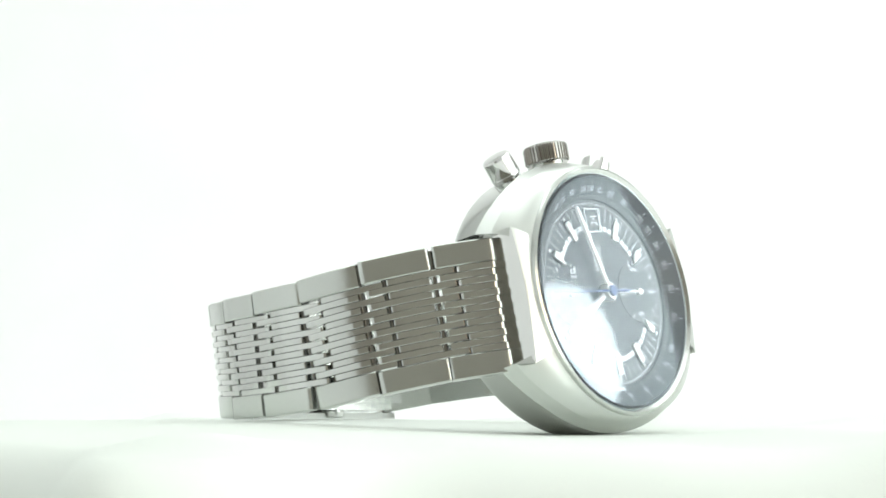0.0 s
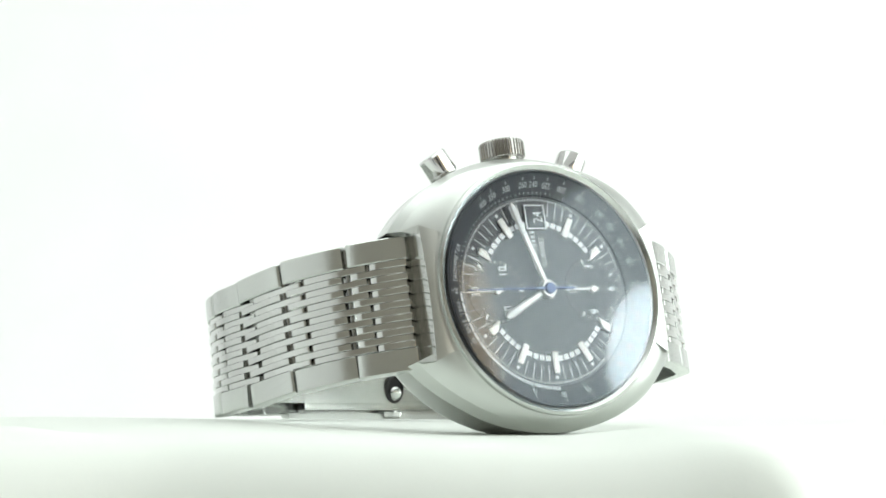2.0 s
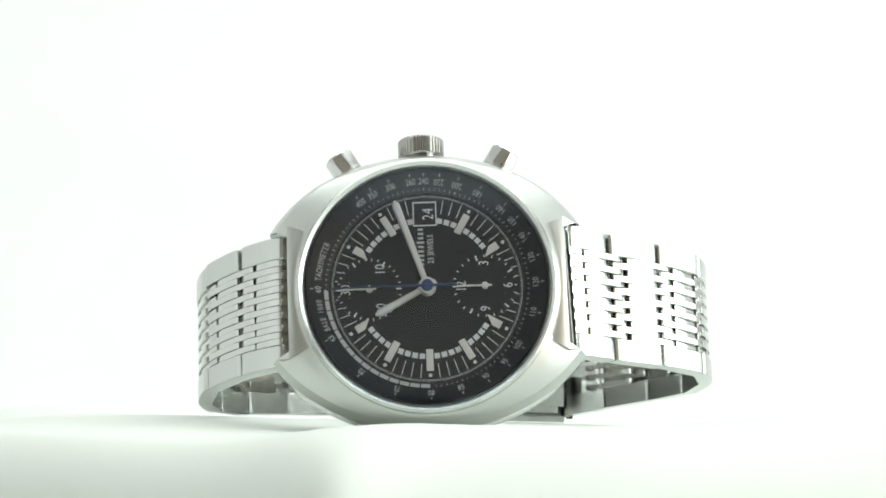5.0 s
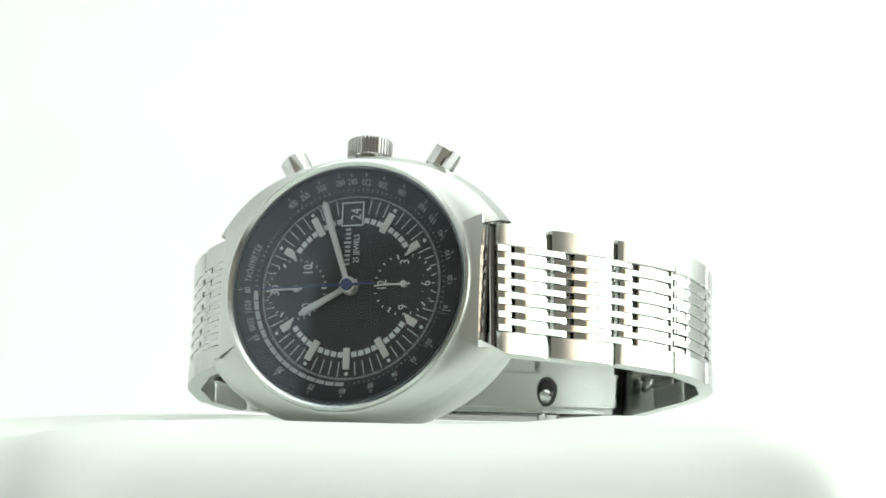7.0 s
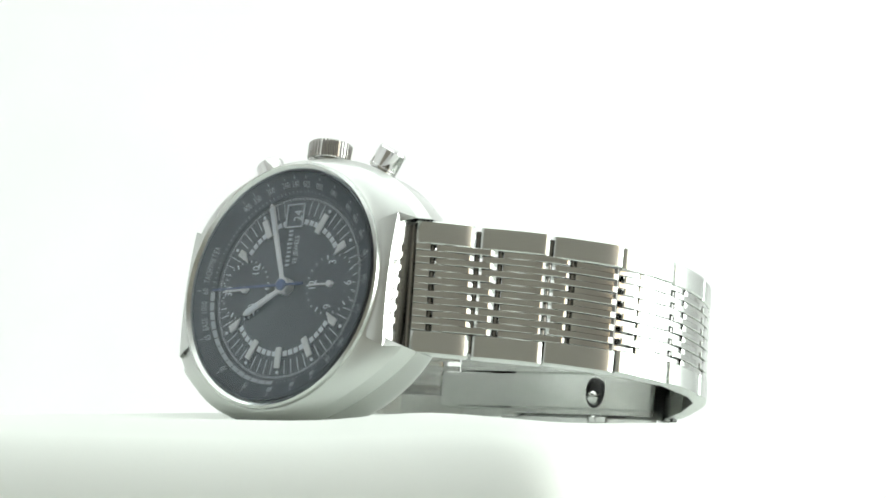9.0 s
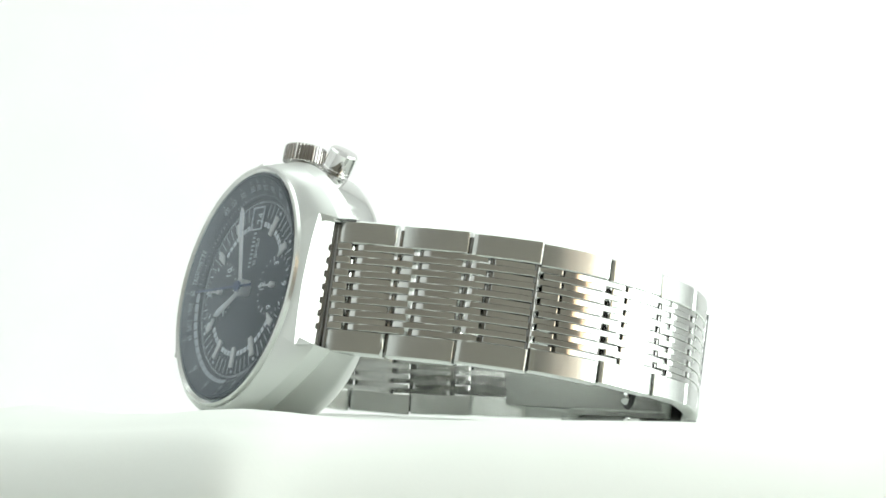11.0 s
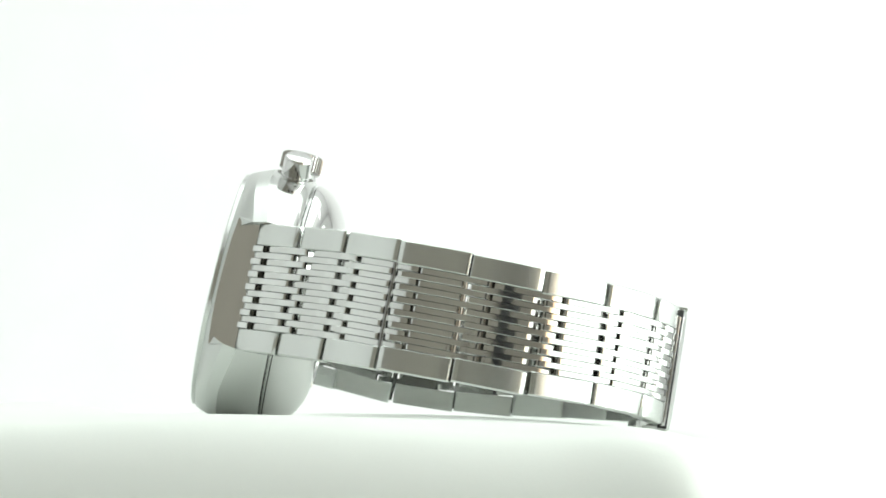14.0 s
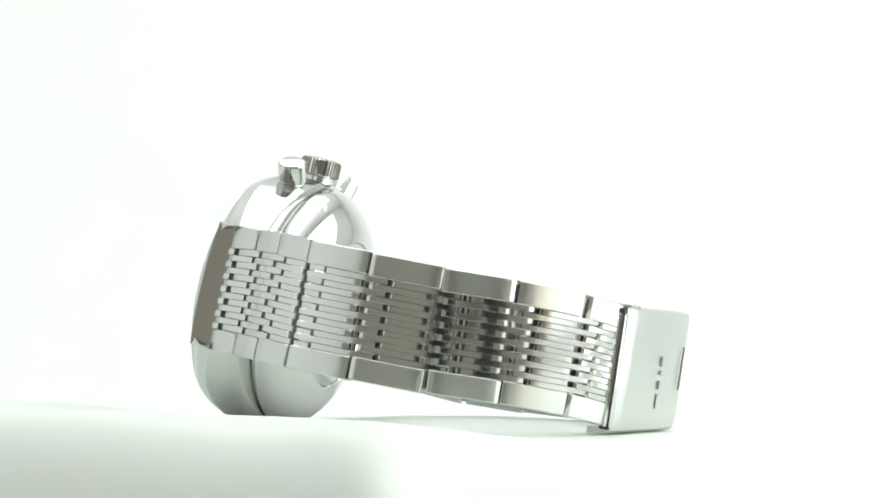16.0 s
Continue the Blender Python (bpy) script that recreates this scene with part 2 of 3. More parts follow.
case()
def case_back():
    rows = [(0.0196, 0.0090), (0.0199, 0.0092), (0.0199, 0.0098), (0.0196, 0.0107), (0.0189, 0.0119), (0.0178, 0.0130), (0.0164, 0.0140), (0.0148, 0.0148),
            (0.0132, 0.0153), (0.0122, 0.0155), (0.0120, 0.0152), (0.0030, 0.0156)]
    return part("case_back", lathe(rows, 96), polished, watch, "polished screwed steel case back", HEAD)


case_back()


# ---- bracelet ----
WIDE, SLATS, THICK = 0.0200, 13, 0.0024
EDGE = 0.0034


def curved_block(length, z0, z1, thick=THICK, crown=0.00042, bevel=0.00016):
    """A bar along x from 0 to length, its outer face (towards -y) bowed a little along its length, ends rounded over."""
    rings = []
    for i, u in enumerate((0, 0.025, 0.08, 0.15, 0.24, 0.36, 0.5, 0.64, 0.76, 0.85, 0.92, 0.975, 1)):
        x = length * u
        sag = crown * abs(2 * u - 1) ** 3.2
        if i in (0, 12):
            sag += bevel
        y0, y1 = sag, thick - (0 if i not in (0, 12) else bevel)
        rings.append([(x, y0 + bevel, z0), (x, y0, z0 + bevel), (x, y0, z1 - bevel), (x, y0 + bevel, z1), (x, y1, z1), (x, y1, z0)])
    return loft(rings)


CUTS = {}


def cut(key, *args, **kw):
    if key not in CUTS:
        CUTS[key] = mesh_of(key[0], curved_block(*args, **kw), slat_steel if key[0] == "slat" else brushed_link, 35)
    return CUTS[key]


def link(a, b, c, up_a, up_b, width, first):
    """One link from joint a to joint b: two edge blocks and the slats, every other slat reaching past the joint towards c."""
    x = (b - a)
    length = x.length
    x = x.normalized()
    up = (up_a + up_b).normalized()
    z = (up - x * up.dot(x)).normalized()
    y = z.cross(x)
    m = Matrix((x, y, z)).transposed().to_4x4()
    m.translation = a
    pins = bmesh.new()
    for px in (0.0, 0.32 * length):
        bmesh.ops.create_cone(pins, cap_ends=True, segments=12, radius1=0.00042, radius2=0.00042, depth=width - 0.0012, matrix=Matrix.Translation((px, 0.0014, 0)))
    ob = part("bracelet_link", pins, pin_steel, watch, "steel bracelet link of slim staggered bars", m)
    w = round(width, 4)
    gap = 0.0006
    for s in (-1, 1):
        z0, z1 = (w / 2 - EDGE, w / 2) if s > 0 else (-w / 2, -w / 2 + EDGE)
        part("edge_block", cut(("edge_block", s, w, round(length, 4)), length - gap, z0, z1), None, ob, m=pose(gap / 2, 0, 0))
    inner = w - 2 * EDGE
    step = inner / SLATS
    for i in range(SLATS):
        zc = -inner / 2 + (i + 0.5) * step
        gap_s = 0.00080 if first else 0.00150 if i % 2 else 0.00100
        me = cut(("slat", i % 2, first, w, round(length, 4)), length - gap_s, -step / 2 + 0.00001, step / 2 - 0.00001, crown=0.00036, bevel=0.00007)
        if i % 2:
            part("slat", me, None, ob, m=pose(gap_s / 2, 0.00006, zc))
        elif c is not None:
            # shifted on by a third of a link, and bent half way to the next one
            d = (c - b).normalized()
            ang = math.atan2(d.dot(y), d.dot(x))
            mm = pose(0.32 * length, 0.0, zc) @ Matrix.Rotation(ang * 0.32, 4, "Z")
            part("slat", me, None, ob, m=mm @ pose(gap_s / 2, 0, 0))
        else:
            end = cut(("slat", "end", w, round(length, 4)), 0.68 * length - gap_s, -step / 2 + 0.00001, step / 2 - 0.00001, crown=0.00036, bevel=0.00007)
            part("slat", end, None, ob, m=pose(0.32 * length + gap_s / 2, 0.00003, zc))
        if not i % 2 and first:
            short = cut(("slat", "short", w, round(length, 4)), 0.32 * length - 0.0008, -step / 2 + 0.00001, step / 2 - 0.00001, crown=0.00004, bevel=0.00007)
            part("slat", short, None, ob, m=pose(0.0003, 0.00003, zc))
    return ob


def chain(start, headings, heights, leans, pitch):
    pts, ups = [], []
    x, y = start
    for i in range(len(headings) + 1):
        pts.append(Vector((x, y, heights[i] + 0.0002)))
        ups.append(Vector((-0.05, math.sin(radians(leans[i])), math.cos(radians(leans[i])))))
        if i < len(headings):
            x += pitch[i] * math.cos(radians(headings[i]))
            y += pitch[i] * math.sin(radians(headings[i]))
    return pts, ups


def bracelet():
    # six o'clock side, from the case round towards the clasp
    p6, u6 = chain((0.0188, -0.0312), [47.6, 40.7, 47, 77, 98.8, 117, 133, 147],
                   [0.0208, 0.0201, 0.01925, 0.01795, 0.01615, 0.0142, 0.0127, 0.0110, 0.0094],
                   [12.3, 12, 11, 10, 9, 8, 8, 8, 8], [0.00928, 0.0107, 0.0109, 0.011, 0.0111, 0.011, 0.011, 0.0082])
    # twelve o'clock side
    p12, u12 = chain((-0.0242, -0.0325), [137, 123.8, 102, 86, 70, 56, 42, 28],
                     [0.0183, 0.0167, 0.0143, 0.0117, 0.0102, 0.0094, 0.0092, 0.0090, 0.0090],
                     [12.3, 12, 11, 10, 9, 8, 8, 8, 8], [0.0095, 0.0106, 0.0106, 0.011, 0.011, 0.011, 0.011, 0.011])
    for pts, ups, flip in ((p6, u6, False), (p12, u12, True)):
        for i in range(len(pts) - 1):
            wide = max(WIDE - 0.0004 * i, 0.0179) if i else WIDE - 0.0003
            if flip:
                a, b, c = pts[i + 1], pts[i], pts[i - 1] if i else None
                link(a, b, c, ups[i + 1], ups[i], wide, i + 2 == len(pts))
            else:
                link(pts[i], pts[i + 1], pts[i + 2] if i + 2 < len(pts) else None, ups[i], ups[i + 1], wide, i == 0)
    return p6[-1], p12[-1]


END6, END12 = bracelet()


def clasp():
    """Folding clasp: a bowed cover outside, folded blades within, a round push piece below."""
    a, b = END6.copy(), END12.copy()
    a.z = b.z = 0.0092
    x = (b - a)
    half = 0.0094
    mid = (a + b) / 2
    out = Vector((0, 0, 1)).cross(x).normalized() * -1
    if out.y < 0:
        out = -out
    ob = tagged(new("clasp"), "folding steel clasp with smooth bowed cover")
    ob.parent = watch
    rings = []
    for i in range(25):
        u = i / 24
        s = 0.015 + 1.02 * u
        bow = 0.0010 * (1 - (2 * u - 1) ** 2) + 0.0002
        end = 0.0005 if i in (0, 24) else 0
        c = a + x * s + out * bow
        up = Vector((0, 0.14, 0.99))
        prof = [(-half, 0.0006), (-half + 0.0004, 0.0), (-half + 0.0022, 0.0), (half - 0.0022, 0.0), (half - 0.0004, 0.0), (half, 0.0006), (half, 0.0036), (half - 0.001, 0.0036), (half - 0.001, 0.0014), (-half + 0.001, 0.0014), (-half + 0.001, 0.0036), (-half, 0.0036)]
        dome = lambda h: 0.0005 * (1 - (h / half) ** 2)
        rings.append([c + up * h + out * (dome(h) - d - end) for h, d in prof])
    part("cover", loft(rings), brushed, ob, "finely brushed steel clasp cover", sharp=30)
    # maker's mark on the cover: plain raised bars
    up = Vector((0, 0.14, 0.99)).normalized()
    along = (x - up * x.dot(up)).normalized()
    skin = Matrix((along, up.cross(along), up)).transposed().to_4x4()

    def on_cover(u, h):
        c = a + x * (0.015 + 1.02 * u) + out * (0.0010 * (1 - (2 * u - 1) ** 2) + 0.0002 + 0.0005 * (1 - (h / half) ** 2)) + up * h
        return Matrix.Translation(c) @ skin
    for h, w, t in ((-0.0048, 0.0010, 0.0011), (-0.0023, 0.0009, 0.0007), (-0.0004, 0.0009, 0.00035), (0.0014, 0.0009, 0.0008)):
        part("mark", box(-w, w, -0.00007, 0.00007, -t, t, 0.00004), brushed, ob, m=on_cover(0.5, h))
    part("flap_line", box(-0.00009, 0.00009, -0.00014, 0.00006, -0.0034, 0.0034), dark_gap, ob, m=on_cover(0.86, 0.0004))
    # shade between last link and cover, put in as a near-black bar
    part("end_shade", box(-0.0008, 0.0003, 0.0008, 0.0022, -half + 0.0004, half - 0.0004, 0.0001), dark_gap, ob, "dark bar standing in for the shaded gap at the cover's end", m=on_cover(-0.02, 0.0))
    part("flange", box(-0.0024, 0.0026, 0.0, 0.0024, 0.0, 0.0006, 0.0002), satin, ob, m=on_cover(0.05, half - 0.0004))
    # folded blades, bowed along the inside of the loop
    for lo, hi, u0, u1, depth in ((-0.0078, 0.0078, 0.05, 0.95, 0.0034), (-0.0066, -0.0010, 0.02, 1.30, 0.0048), (-0.0006, 0.0085, 0.50, 1.22, 0.0046)):
        rows = []
        for i in range(19):
            u = u0 + (u1 - u0) * i / 18
            bow = 0.0026 * (1 - (2 * min(u, 1.3) - 1) ** 2) - 0.0004
            c = a + x * u + out * (bow - depth)
            rows.append([c + Vector((0, 0.14, 0.99)) * h - out * d for h, d in ((lo, 0), (hi, 0), (hi, 0.0011), (lo, 0.0011))])
        part("blade", loft(rows), brushed_link, ob, "brushed folding blade")
    # pin in its eye, on the inner side
    c = a + x * 0.42 - out * 0.0040 - Vector((0, 0.0006, 0.0022))
    turn = Matrix.Rotation(math.atan2(out.y, out.x) - math.pi / 2, 4, "Z")
    eye = lathe([(0.0008, 0.0006), (0.0017, 0.0006), (0.0017, -0.0002), (0.0014, -0.0004), (0.0013, 0.0002), (0.0008, 0.0002)], 32)
    part("pin_eye", eye, dark_gap, ob, m=Matrix.Translation(c - Vector((0, 0, 0.0018))) @ turn @ Matrix.Diagonal((1, 1, 1.5, 1)))
    part("pin", lathe([(0.0006, 0.0005), (0.0011, 0.0005), (0.0011, -0.0006), (0.0008, -0.0010), (0.0002, -0.0011)], 24), satin, ob, m=Matrix.Translation(c - Vector((0, 0, 0.0025))) @ turn)
    for k in (0.42,):
        p = a + x * k - out * 0.0030
        p.z = 0.0008
        part("push_piece", lathe([(0.0019, 0.0006), (0.0021, 0.0004), (0.0021, -0.0004), (0.0019, -0.0006)], 28), polished, ob, m=Matrix.Translation(p) @ pose(0, 0, 0, 90))
    # hinge blocks that join the cover to the last links
    for p in (a, b):
        part("hinge", lathe([(0.0008, -0.0086), (0.0011, -0.0083), (0.0011, 0.0083), (0.0008, 0.0086)], 20), polished, ob, m=Matrix.Translation(p + out * 0.0002 - out * 0.0012) @ pose(0, 0, 0, 82))
    return ob


clasp()


# ---- crown and pushers ----
def crown():
    n = 152
    rings = []
    for z, r, tooth in ((0, 0.0031, 0), (0.0002, 0.00335, 0), (0.0003, 0.00345, 1), (0.0026, 0.00345, 1), (0.0029, 0.0032, 0), (0.0031, 0.0026, 0)):
        rings.append([((r - (0.00024 if tooth and i % 4 > 1 else 0)) * math.cos(2 * math.pi * i / n), (r - (0.00024 if tooth and i % 4 > 1 else 0)) * math.sin(2 * math.pi * i / n), z) for i in range(n)])
    ob = part("crown", loft(rings), crown_steel, watch, "fluted steel winding crown", HEAD @ pose(-0.0001, 0.0055, 0.0214))
    part("stem", loft([[(0.0024 * math.cos(2 * math.pi * i / 24), 0.0024 * math.sin(2 * math.pi * i / 24), z) for i in range(24)] for z in (-0.0045, 0.0002)]), satin, ob)


def pusher(x, lean):
    rows = [(0.0019, -0.0065), (0.0019, -0.0017), (0.0022, -0.0015), (0.00225, -0.0013), (0.00225, 0.0018), (0.0020, 0.0021), (0.0010, 0.0022)]
    rings = [[(r * math.cos(2 * math.pi * i / 32), r * math.sin(2 * math.pi * i / 32), z) for i in range(32)] for r, z in rows]
    ob = part("pusher", loft(rings), polished, watch, "polished round chronograph pusher", HEAD @ pose(x, 0.0056, 0.0204) @ pose(0, 0, 0, 0, lean))
    seam = [[(r * math.cos(2 * math.pi * i / 32), r * math.sin(2 * math.pi * i / 32), z) for i in range(32)] for r, z in ((0.0022, -0.0013), (0.0023, -0.0012), (0.0023, -0.0009), (0.0022, -0.0008))]
    part("collar", loft(seam), polished, ob)


crown()
pusher(-0.0116, -31)
pusher(0.0116, 31)


# ---- dial ----
def ring(profile, n=96):
    rows = [[(r * math.cos(2 * math.pi * i / n), y, r * math.sin(2 * math.pi * i / n)) for i in range(n)] for r, y in profile]
    return loft(rows + [rows[0]], cap=False)


def at(hour_deg, r, y):
    """A frame on the dial: x clockwise, y outward, z to the front."""
    a = radians(hour_deg)
    e, t = Vector((-math.cos(a), 0, math.sin(a))), Vector((math.sin(a), 0, math.cos(a)))
    m = Matrix((t, e, Vector((0, -1, 0)))).transposed().to_4x4()
    m.translation = e * r + Vector((0, y, 0))
    return m


def upright(x, z, y):
    """A frame on the dial that stands as the wearer reads it, twelve o'clock up."""
    m = Matrix((Vector((0, 0, 1)), Vector((-1, 0, 0)), Vector((0, -1, 0)))).transposed().to_4x4()
    m.translation = (x, y, z)
    return m


TEXTS = {}


def lettering(name, body, size, mat, parent, m, narrow=0.8):
    if (body, size) not in TEXTS:
        cu = bpy.data.curves.new(name, "FONT")
        cu.body, cu.size, cu.align_x, cu.align_y, cu.extrude, cu.resolution_u = body, size, "CENTER", "CENTER", 0.00002, 2
        ob = bpy.data.objects.new(name, cu)
        me = bpy.data.meshes.new_from_object(ob)
        bpy.data.objects.remove(ob)
        me.materials.clear()
        me.materials.append(mat)
        TEXTS[(body, size)] = me
    return part(name, TEXTS[(body, size)], mat, parent, m=m @ Matrix.Diagonal((narrow, 1, 1, 1)))


def plates(rows):
    """Thin printed bars joined in one mesh; rows are a frame, half width, inner and outer end, thickness."""
    bm = bmesh.new()
    for m, w, r0, r1, th in rows:
        vs = [bm.verts.new(m @ Vector(p)) for p in ((-w, r0, 0), (w, r0, 0), (w, r1, 0), (-w, r1, 0), (-w, r0, th), (w, r0, th), (w, r1, th), (-w, r1, th))]
        for q in ((0, 3, 2, 1), (4, 5, 6, 7), (0, 1, 5, 4), (1, 2, 6, 5), (2, 3, 7, 6), (3, 0, 4, 7)):
            bm.faces.new([vs[k] for k in q])
    return bm


def dial():
    d = part("dial", lathe([(0.0001, 0.0004), (0.0146, 0.0004), (0.0146, 0.0), (0.0144, -0.0), (0.0001, 0.0)], 96), dial_black, watch, "matt black dial with white printed scales", HEAD)
    # applied hour bars, none where the date and the small dials sit
    for h in (1, 2, 4, 5, 7, 8, 9, 10, 11):
        near = h in (1, 5, 7, 11)
        r0, r1, w = (0.0099, 0.0121, 0.00058) if near else (0.0092, 0.0124, 0.00052)
        bm = box(-w, w, r0, r1, 0.0, 0.00032, 0.00009)
        if near:
            s = 1 if h in (1, 7) else -1
            for v in bm.verts:
                if v.co.y < r0 + 0.0005:
                    v.co.y += 0.0007 * (1 + s * v.co.x / w) - 0.0004
        part("hour_bar", bm, marker_steel, d, "pale luminous hour bar", at(30 * h, 0, -0.0001))
        part("hour_dot", lathe([(0.0001, 0.0), (0.00027, 0.0), (0.00027, -0.00012), (0.0001, -0.00016)], 14), print_white, d, m=Matrix.Translation(at(30 * h, 0.0130, 0).translation))
    part("minute_scale", plates([(at(6 * k, 0, -0.00002), 0.00006, 0.0113 if k % 5 else 0.0128, 0.0134, 0.00003) for k in range(60) if k not in (14, 15, 16) and (k % 5 or k == 0)]), print_white, d, "white minute lines")
    tagged(part("seconds_track", plates([(at(1.2 * k, 0, -0.00002), 0.00004, 0.0136, 0.01395, 0.00003) for k in range(300)]), print_white, d), kind="stuff")
    for h in range(12):
        for k in (6, 12, 18, 24):
            ang = 30 * h + k
            x, z = -math.cos(radians(ang)) * 10.2, math.sin(radians(ang)) * 10.2
            if abs(abs(x) - 8.4) < 4.6 and math.hypot(abs(x) - 8.4, z) < 4.9 or abs((ang - 90 + 180) % 360 - 180) < 10:
                continue
            part("arc_block", plates([(at(ang, 0, -0.00002), 0.00041, 0.0098, 0.0106, 0.00004)]), print_white, d)
    # date window with its frame
    fr = plates([(Matrix.Translation((0, -0.0003, 0)) @ at(90, 0, 0) @ Matrix.Translation((sx * 0.00165, 0, 0)), 0.00009, 0.0092, 0.0129, 0.00018) for sx in (-1, 1)]
                + [(Matrix.Translation((0, -0.0003, 0)) @ at(90, 0, 0), 0.00174, r, r + 0.00018, 0.00018) for r in (0.0092, 0.01272)])
    part("date_frame", fr, print_white, d, "white date window frame")
    part("date_disc", plates([(at(90, 0, -0.0001), 0.0016, 0.0093, 0.0128, 0.0001)]), ring_black, d)
    lettering("date_figure", "24", 0.0023, print_white, d, upright(0.00055, 0.01105, -0.00026))
    # maker's line as plain bars, the line below it in letters
    for k in range(9):
        part("name_bar", plates([(upright(-0.0007, 0.0035 + 0.00066 * k, -0.00003), 0.00017, -0.0004 - 0.0001 * (k == 5), 0.0004 + 0.0002 * (k == 5), 0.00003)]), print_grey, d)
    lettering("small_writing", "25 JEWELS", 0.00122, print_white, d, upright(0.0007, 0.0058, -0.00004))
    # small dials
    for cx, marks, n in ((-0.0084, ((120, "10"), (240, "20"), (0, "30")), 30), (0.0084, ((90, "3"), (180, "6"), (270, "9"), (0, "12")), 24)):
        sub = part("small_dial", ring([(0.0048, 0.0), (0.0047, -0.00006), (0.0002, -0.00003), (0.0002, 0.0)], 48), dial_black, d, "recessed small counter dial", Matrix.Translation((cx, 0, 0)))
        part("counter_scale", plates([(at(360 / n * k, 0, -0.00008), 0.00007 if k % 5 else 0.00012, 0.0043 - (0.0004 if k % 5 == 0 else 0), 0.0047, 0.00003) for k in range(n)]), print_white, sub)
        for ang, body in marks:
            p = at(ang, 0.0034, 0).translation
            lettering("counter_figure", body, 0.0021, print_white, sub, upright(p.x, p.z, -0.0001))
        part("counter_hand", plates([(at(0, 0, -0.0004), 0.00014, -0.0010, 0.0039, 0.00012)]), hand_steel, sub, "slim steel counter hand")
        part("counter_hub", lathe([(0.0001, 0.0), (0.0005, 0.0), (0.0005, -0.0006), (0.0001, -0.0007)], 20), hand_steel, sub)
    return d


dial()


def tachymeter():
    slope = math.atan2(1.7, 3.2)
    c = part("tachymeter_ring", ring([(0.01755, -0.0021), (0.01435, -0.0004), (0.01435, 0.0002), (0.01755, 0.0002)]), ring_black, watch, "sloped black tachymeter ring with white figures", HEAD, 40)

    def slot(ang, r):
        return at(ang, r, -0.0004 - (r - 0.01435) * math.tan(slope) - 0.00004) @ Matrix.Rotation(slope, 4, "X")
    for v in (60, 65, 70, 75, 80, 85, 90, 95, 100, 110, 120, 130, 140, 150, 160, 180, 200, 220, 240, 260, 300, 350, 400):
        ang = 21600 / v
        lettering("figure", str(v), 0.00140, print_grey, c, slot(ang, 0.0158) @ Matrix.Rotation(math.pi if 84 < v < 230 else 0, 4, "Z"), 0.72)
        part("figure_tick", plates([(slot(ang, 0.0167), 0.00005, -0.0002, 0.0003, 0.00003)]), print_white, c)
    for word, start, step in (("TACHYMETER", 5.6, 2.15), ("BASE 1000", -22.3, 1.98)):
        for k, ch in enumerate(word):
            if ch != " ":
                lettering("letter", ch, 0.00140, print_grey, c, slot(start + step * k, 0.0158), 0.6)
    for k in range(60):
        if 45 <= k < 60:
            part("scale_block", plates([(slot(6 * k + 3, 0.0147), 0.00068, -0.00034, 0.00034, 0.00003)]), print_grey, c)
    part("scale_ticks", plates([(slot(3 * k, 0.0147), 0.00004, -0.00015, 0.0002, 0.00003) for k in range(90)]), print_white, c)


tachymeter()


def hand(name, ang, length, tail, w0, w1, y, mat, label, lume=None):
    prof = [(-w0, -tail), (w0, -tail), (w0, 0), (w1, length - w1 * 1.2), (w1 * 0.3, length), (-w1 * 0.3, length), (-w1, length - w1 * 1.2), (-w0, 0)]
    bm = bmesh.new()
    lo = [bm.verts.new((x, r, 0)) for x, r in prof]
    hi = [bm.verts.new((x * 0.55, r, 0.00022)) for x, r in prof]
    bm.faces.new(lo[::-1])
    bm.faces.new(hi)
    for i in range(len(prof)):
        j = (i + 1) % len(prof)
        bm.faces.new((lo[i], lo[j], hi[j], hi[i]))
    ob = part(name, bm, mat, watch, label, HEAD @ at(ang, 0, y))
    if lume:
        part("lume", box(-w1 * 0.62, w1 * 0.62, lume, length - 0.0006, 0.00012, 0.00026, 0.00003), print_white, ob, "pale luminous inlay")
    return ob


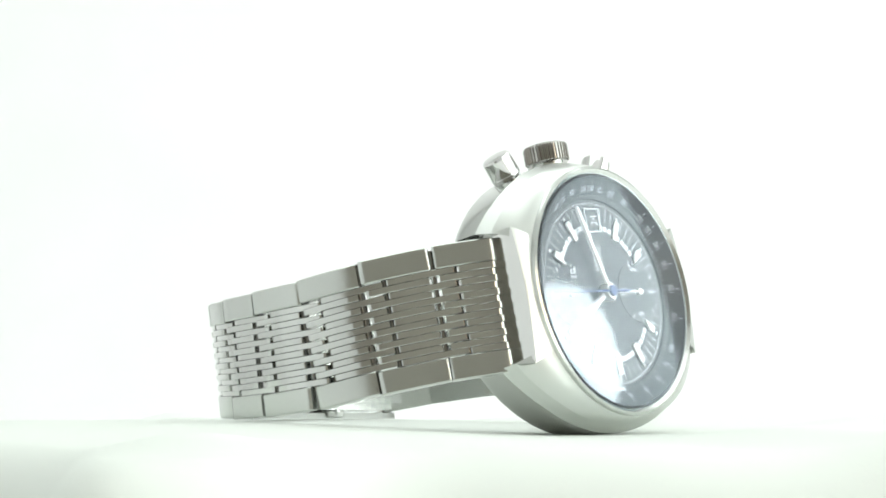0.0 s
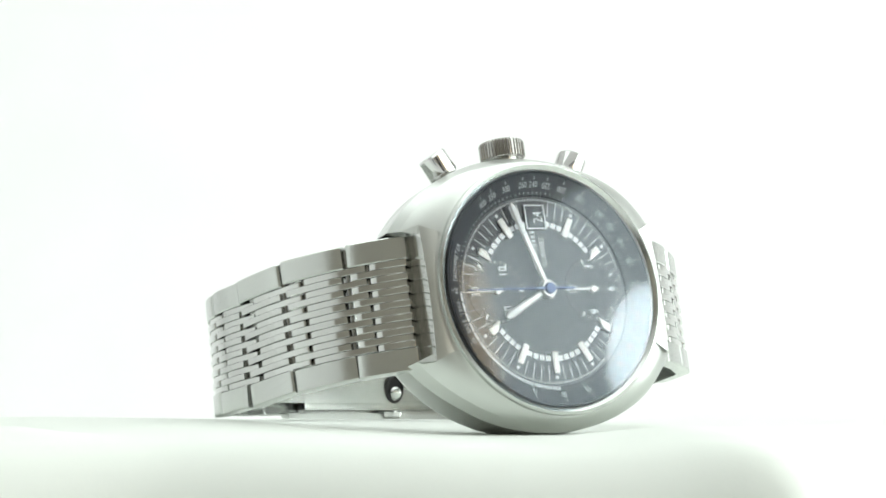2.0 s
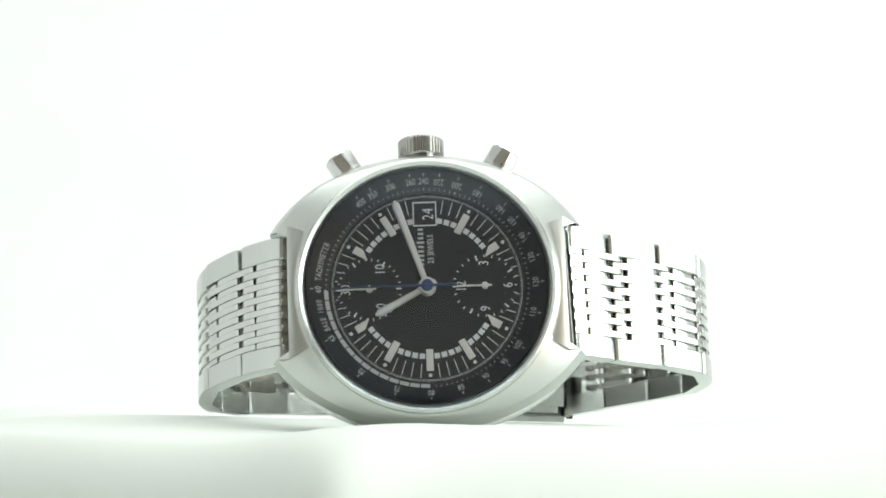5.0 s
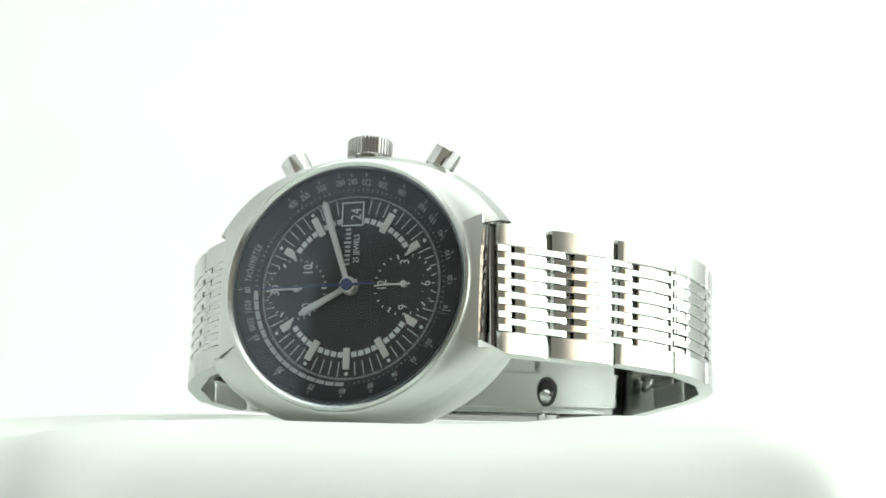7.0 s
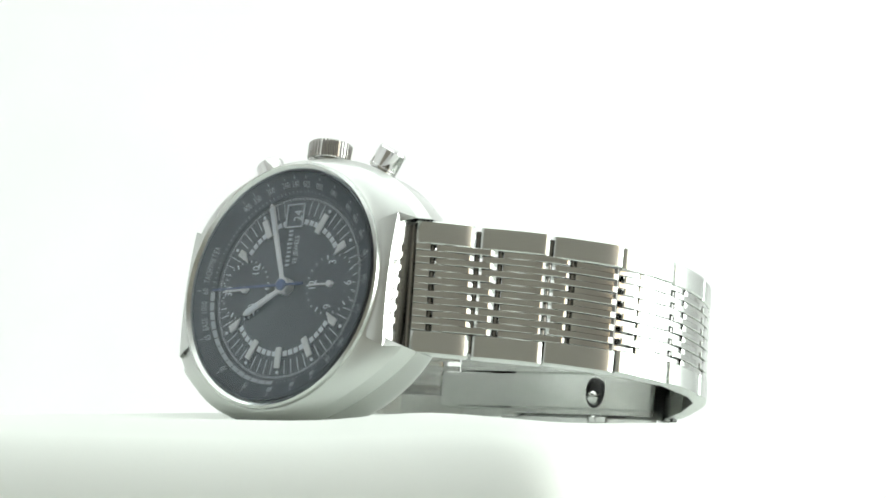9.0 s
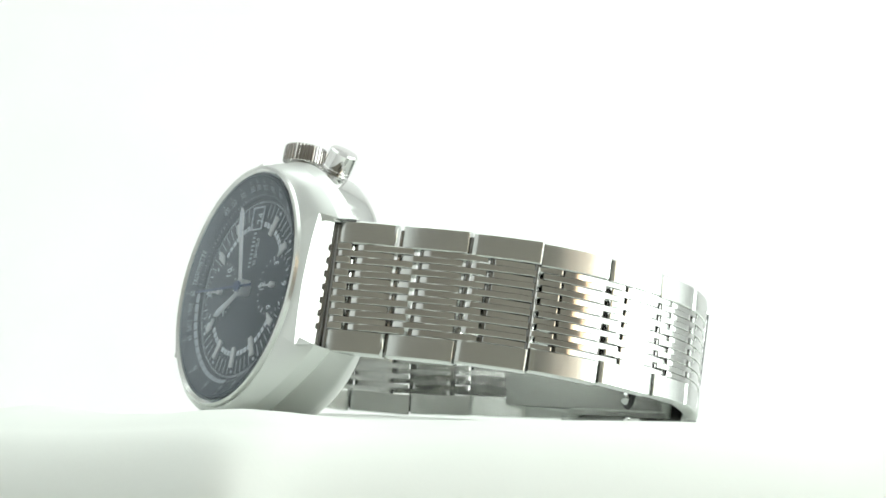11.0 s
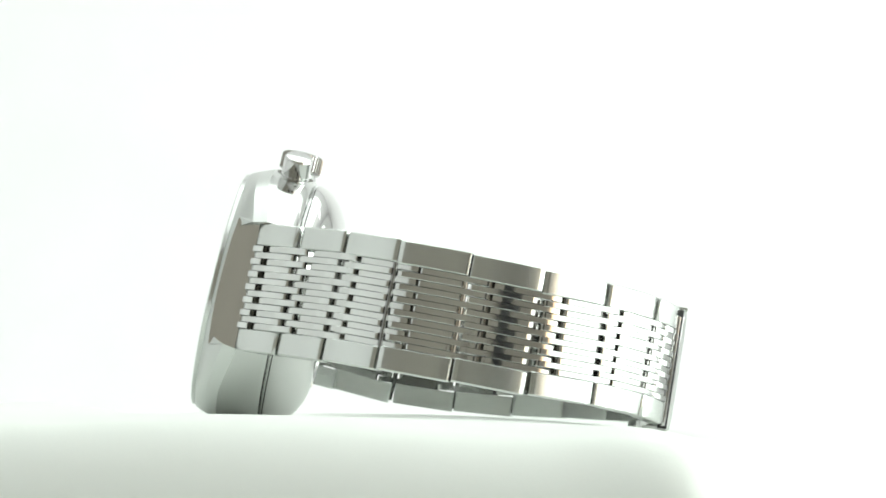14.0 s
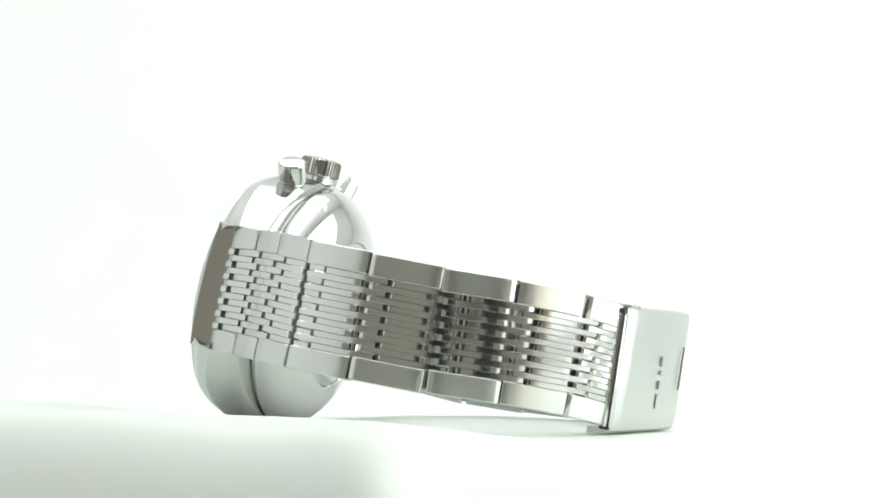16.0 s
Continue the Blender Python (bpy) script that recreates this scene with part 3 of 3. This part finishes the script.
hand("hour_hand", -27.8, 0.0086, 0.0015, 0.00042, 0.00062, -0.0007, hand_steel, "steel hour hand", 0.0055)
hand("minute_hand", 71.3, 0.0137, 0.0015, 0.00042, 0.00058, -0.0011, hand_steel, "steel minute hand", 0.0085)
hand("seconds_hand", 0, 0.0140, 0.0043, 0.00022, 0.00012, -0.0015, blue_steel, "blued chronograph seconds hand")
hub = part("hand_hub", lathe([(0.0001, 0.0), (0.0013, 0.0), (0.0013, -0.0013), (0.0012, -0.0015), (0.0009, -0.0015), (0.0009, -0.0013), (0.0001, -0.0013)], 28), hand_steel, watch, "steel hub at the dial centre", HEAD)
part("hand_cap", lathe([(0.0001, -0.0013), (0.00085, -0.0013), (0.00085, -0.0018), (0.0007, -0.0019), (0.0001, -0.0019)], 28), blue_steel, watch, "blued centre cap", HEAD)


def crystal():
    R, H = 0.0181, 0.0015
    outer = [(R, -0.0016), (R, -0.0022)] + [(R * k, -0.0023 - H * (1 - k * k)) for k in (0.99, 0.975, 0.95, 0.92, 0.88, 0.83, 0.76, 0.68, 0.58, 0.46, 0.33, 0.2, 0.08, 0.004)]
    under = [(R * k, -0.0020 - 0.8 * H * (1 - k * k)) for k in (0.004, 0.1, 0.25, 0.4, 0.55, 0.68, 0.78, 0.86, 0.92, 0.955)]
    ob = part("crystal", lathe(outer + under + [(0.0174, -0.0016), outer[0]], 128, False), glass, watch, "domed clear crystal", HEAD, 50)
    ob.data.materials.append(glass_under)
    for f in ob.data.polygons:
        if min(f.vertices) // 128 >= len(outer) - 1:
            f.material_index = 1
    ob.visible_shadow = False
    part("bezel_rim", ring([(0.0191, -0.0018), (0.0190, -0.0024), (0.0186, -0.0026), (0.0181, -0.0022), (0.0181, -0.0012), (0.0191, -0.0013)]), satin, watch, "slim steel rim round the crystal", HEAD)


crystal()


def back_details():
    # maker's medallion and grooves of the case back
    part("medallion", ring([(0.0062, 0.0146), (0.0060, 0.0151), (0.0050, 0.0151), (0.0049, 0.0147)], 48), satin, watch, "engraved round medallion", HEAD)
    for k in range(6):
        part("back_notch", box(-0.0009, 0.0009, 0.0136, 0.0142, 0.0148, 0.0151, 0.00005), dark_gap, watch, m=HEAD @ Matrix.Rotation(radians(60 * k + 20), 4, "Y"))


back_details()


def motions():
    rows = [(t, pose(0, 0, 0, 0, 0, a)) for t, a in TURN]
    walk(watch, rows)
    walk(stand, rows)


motions()
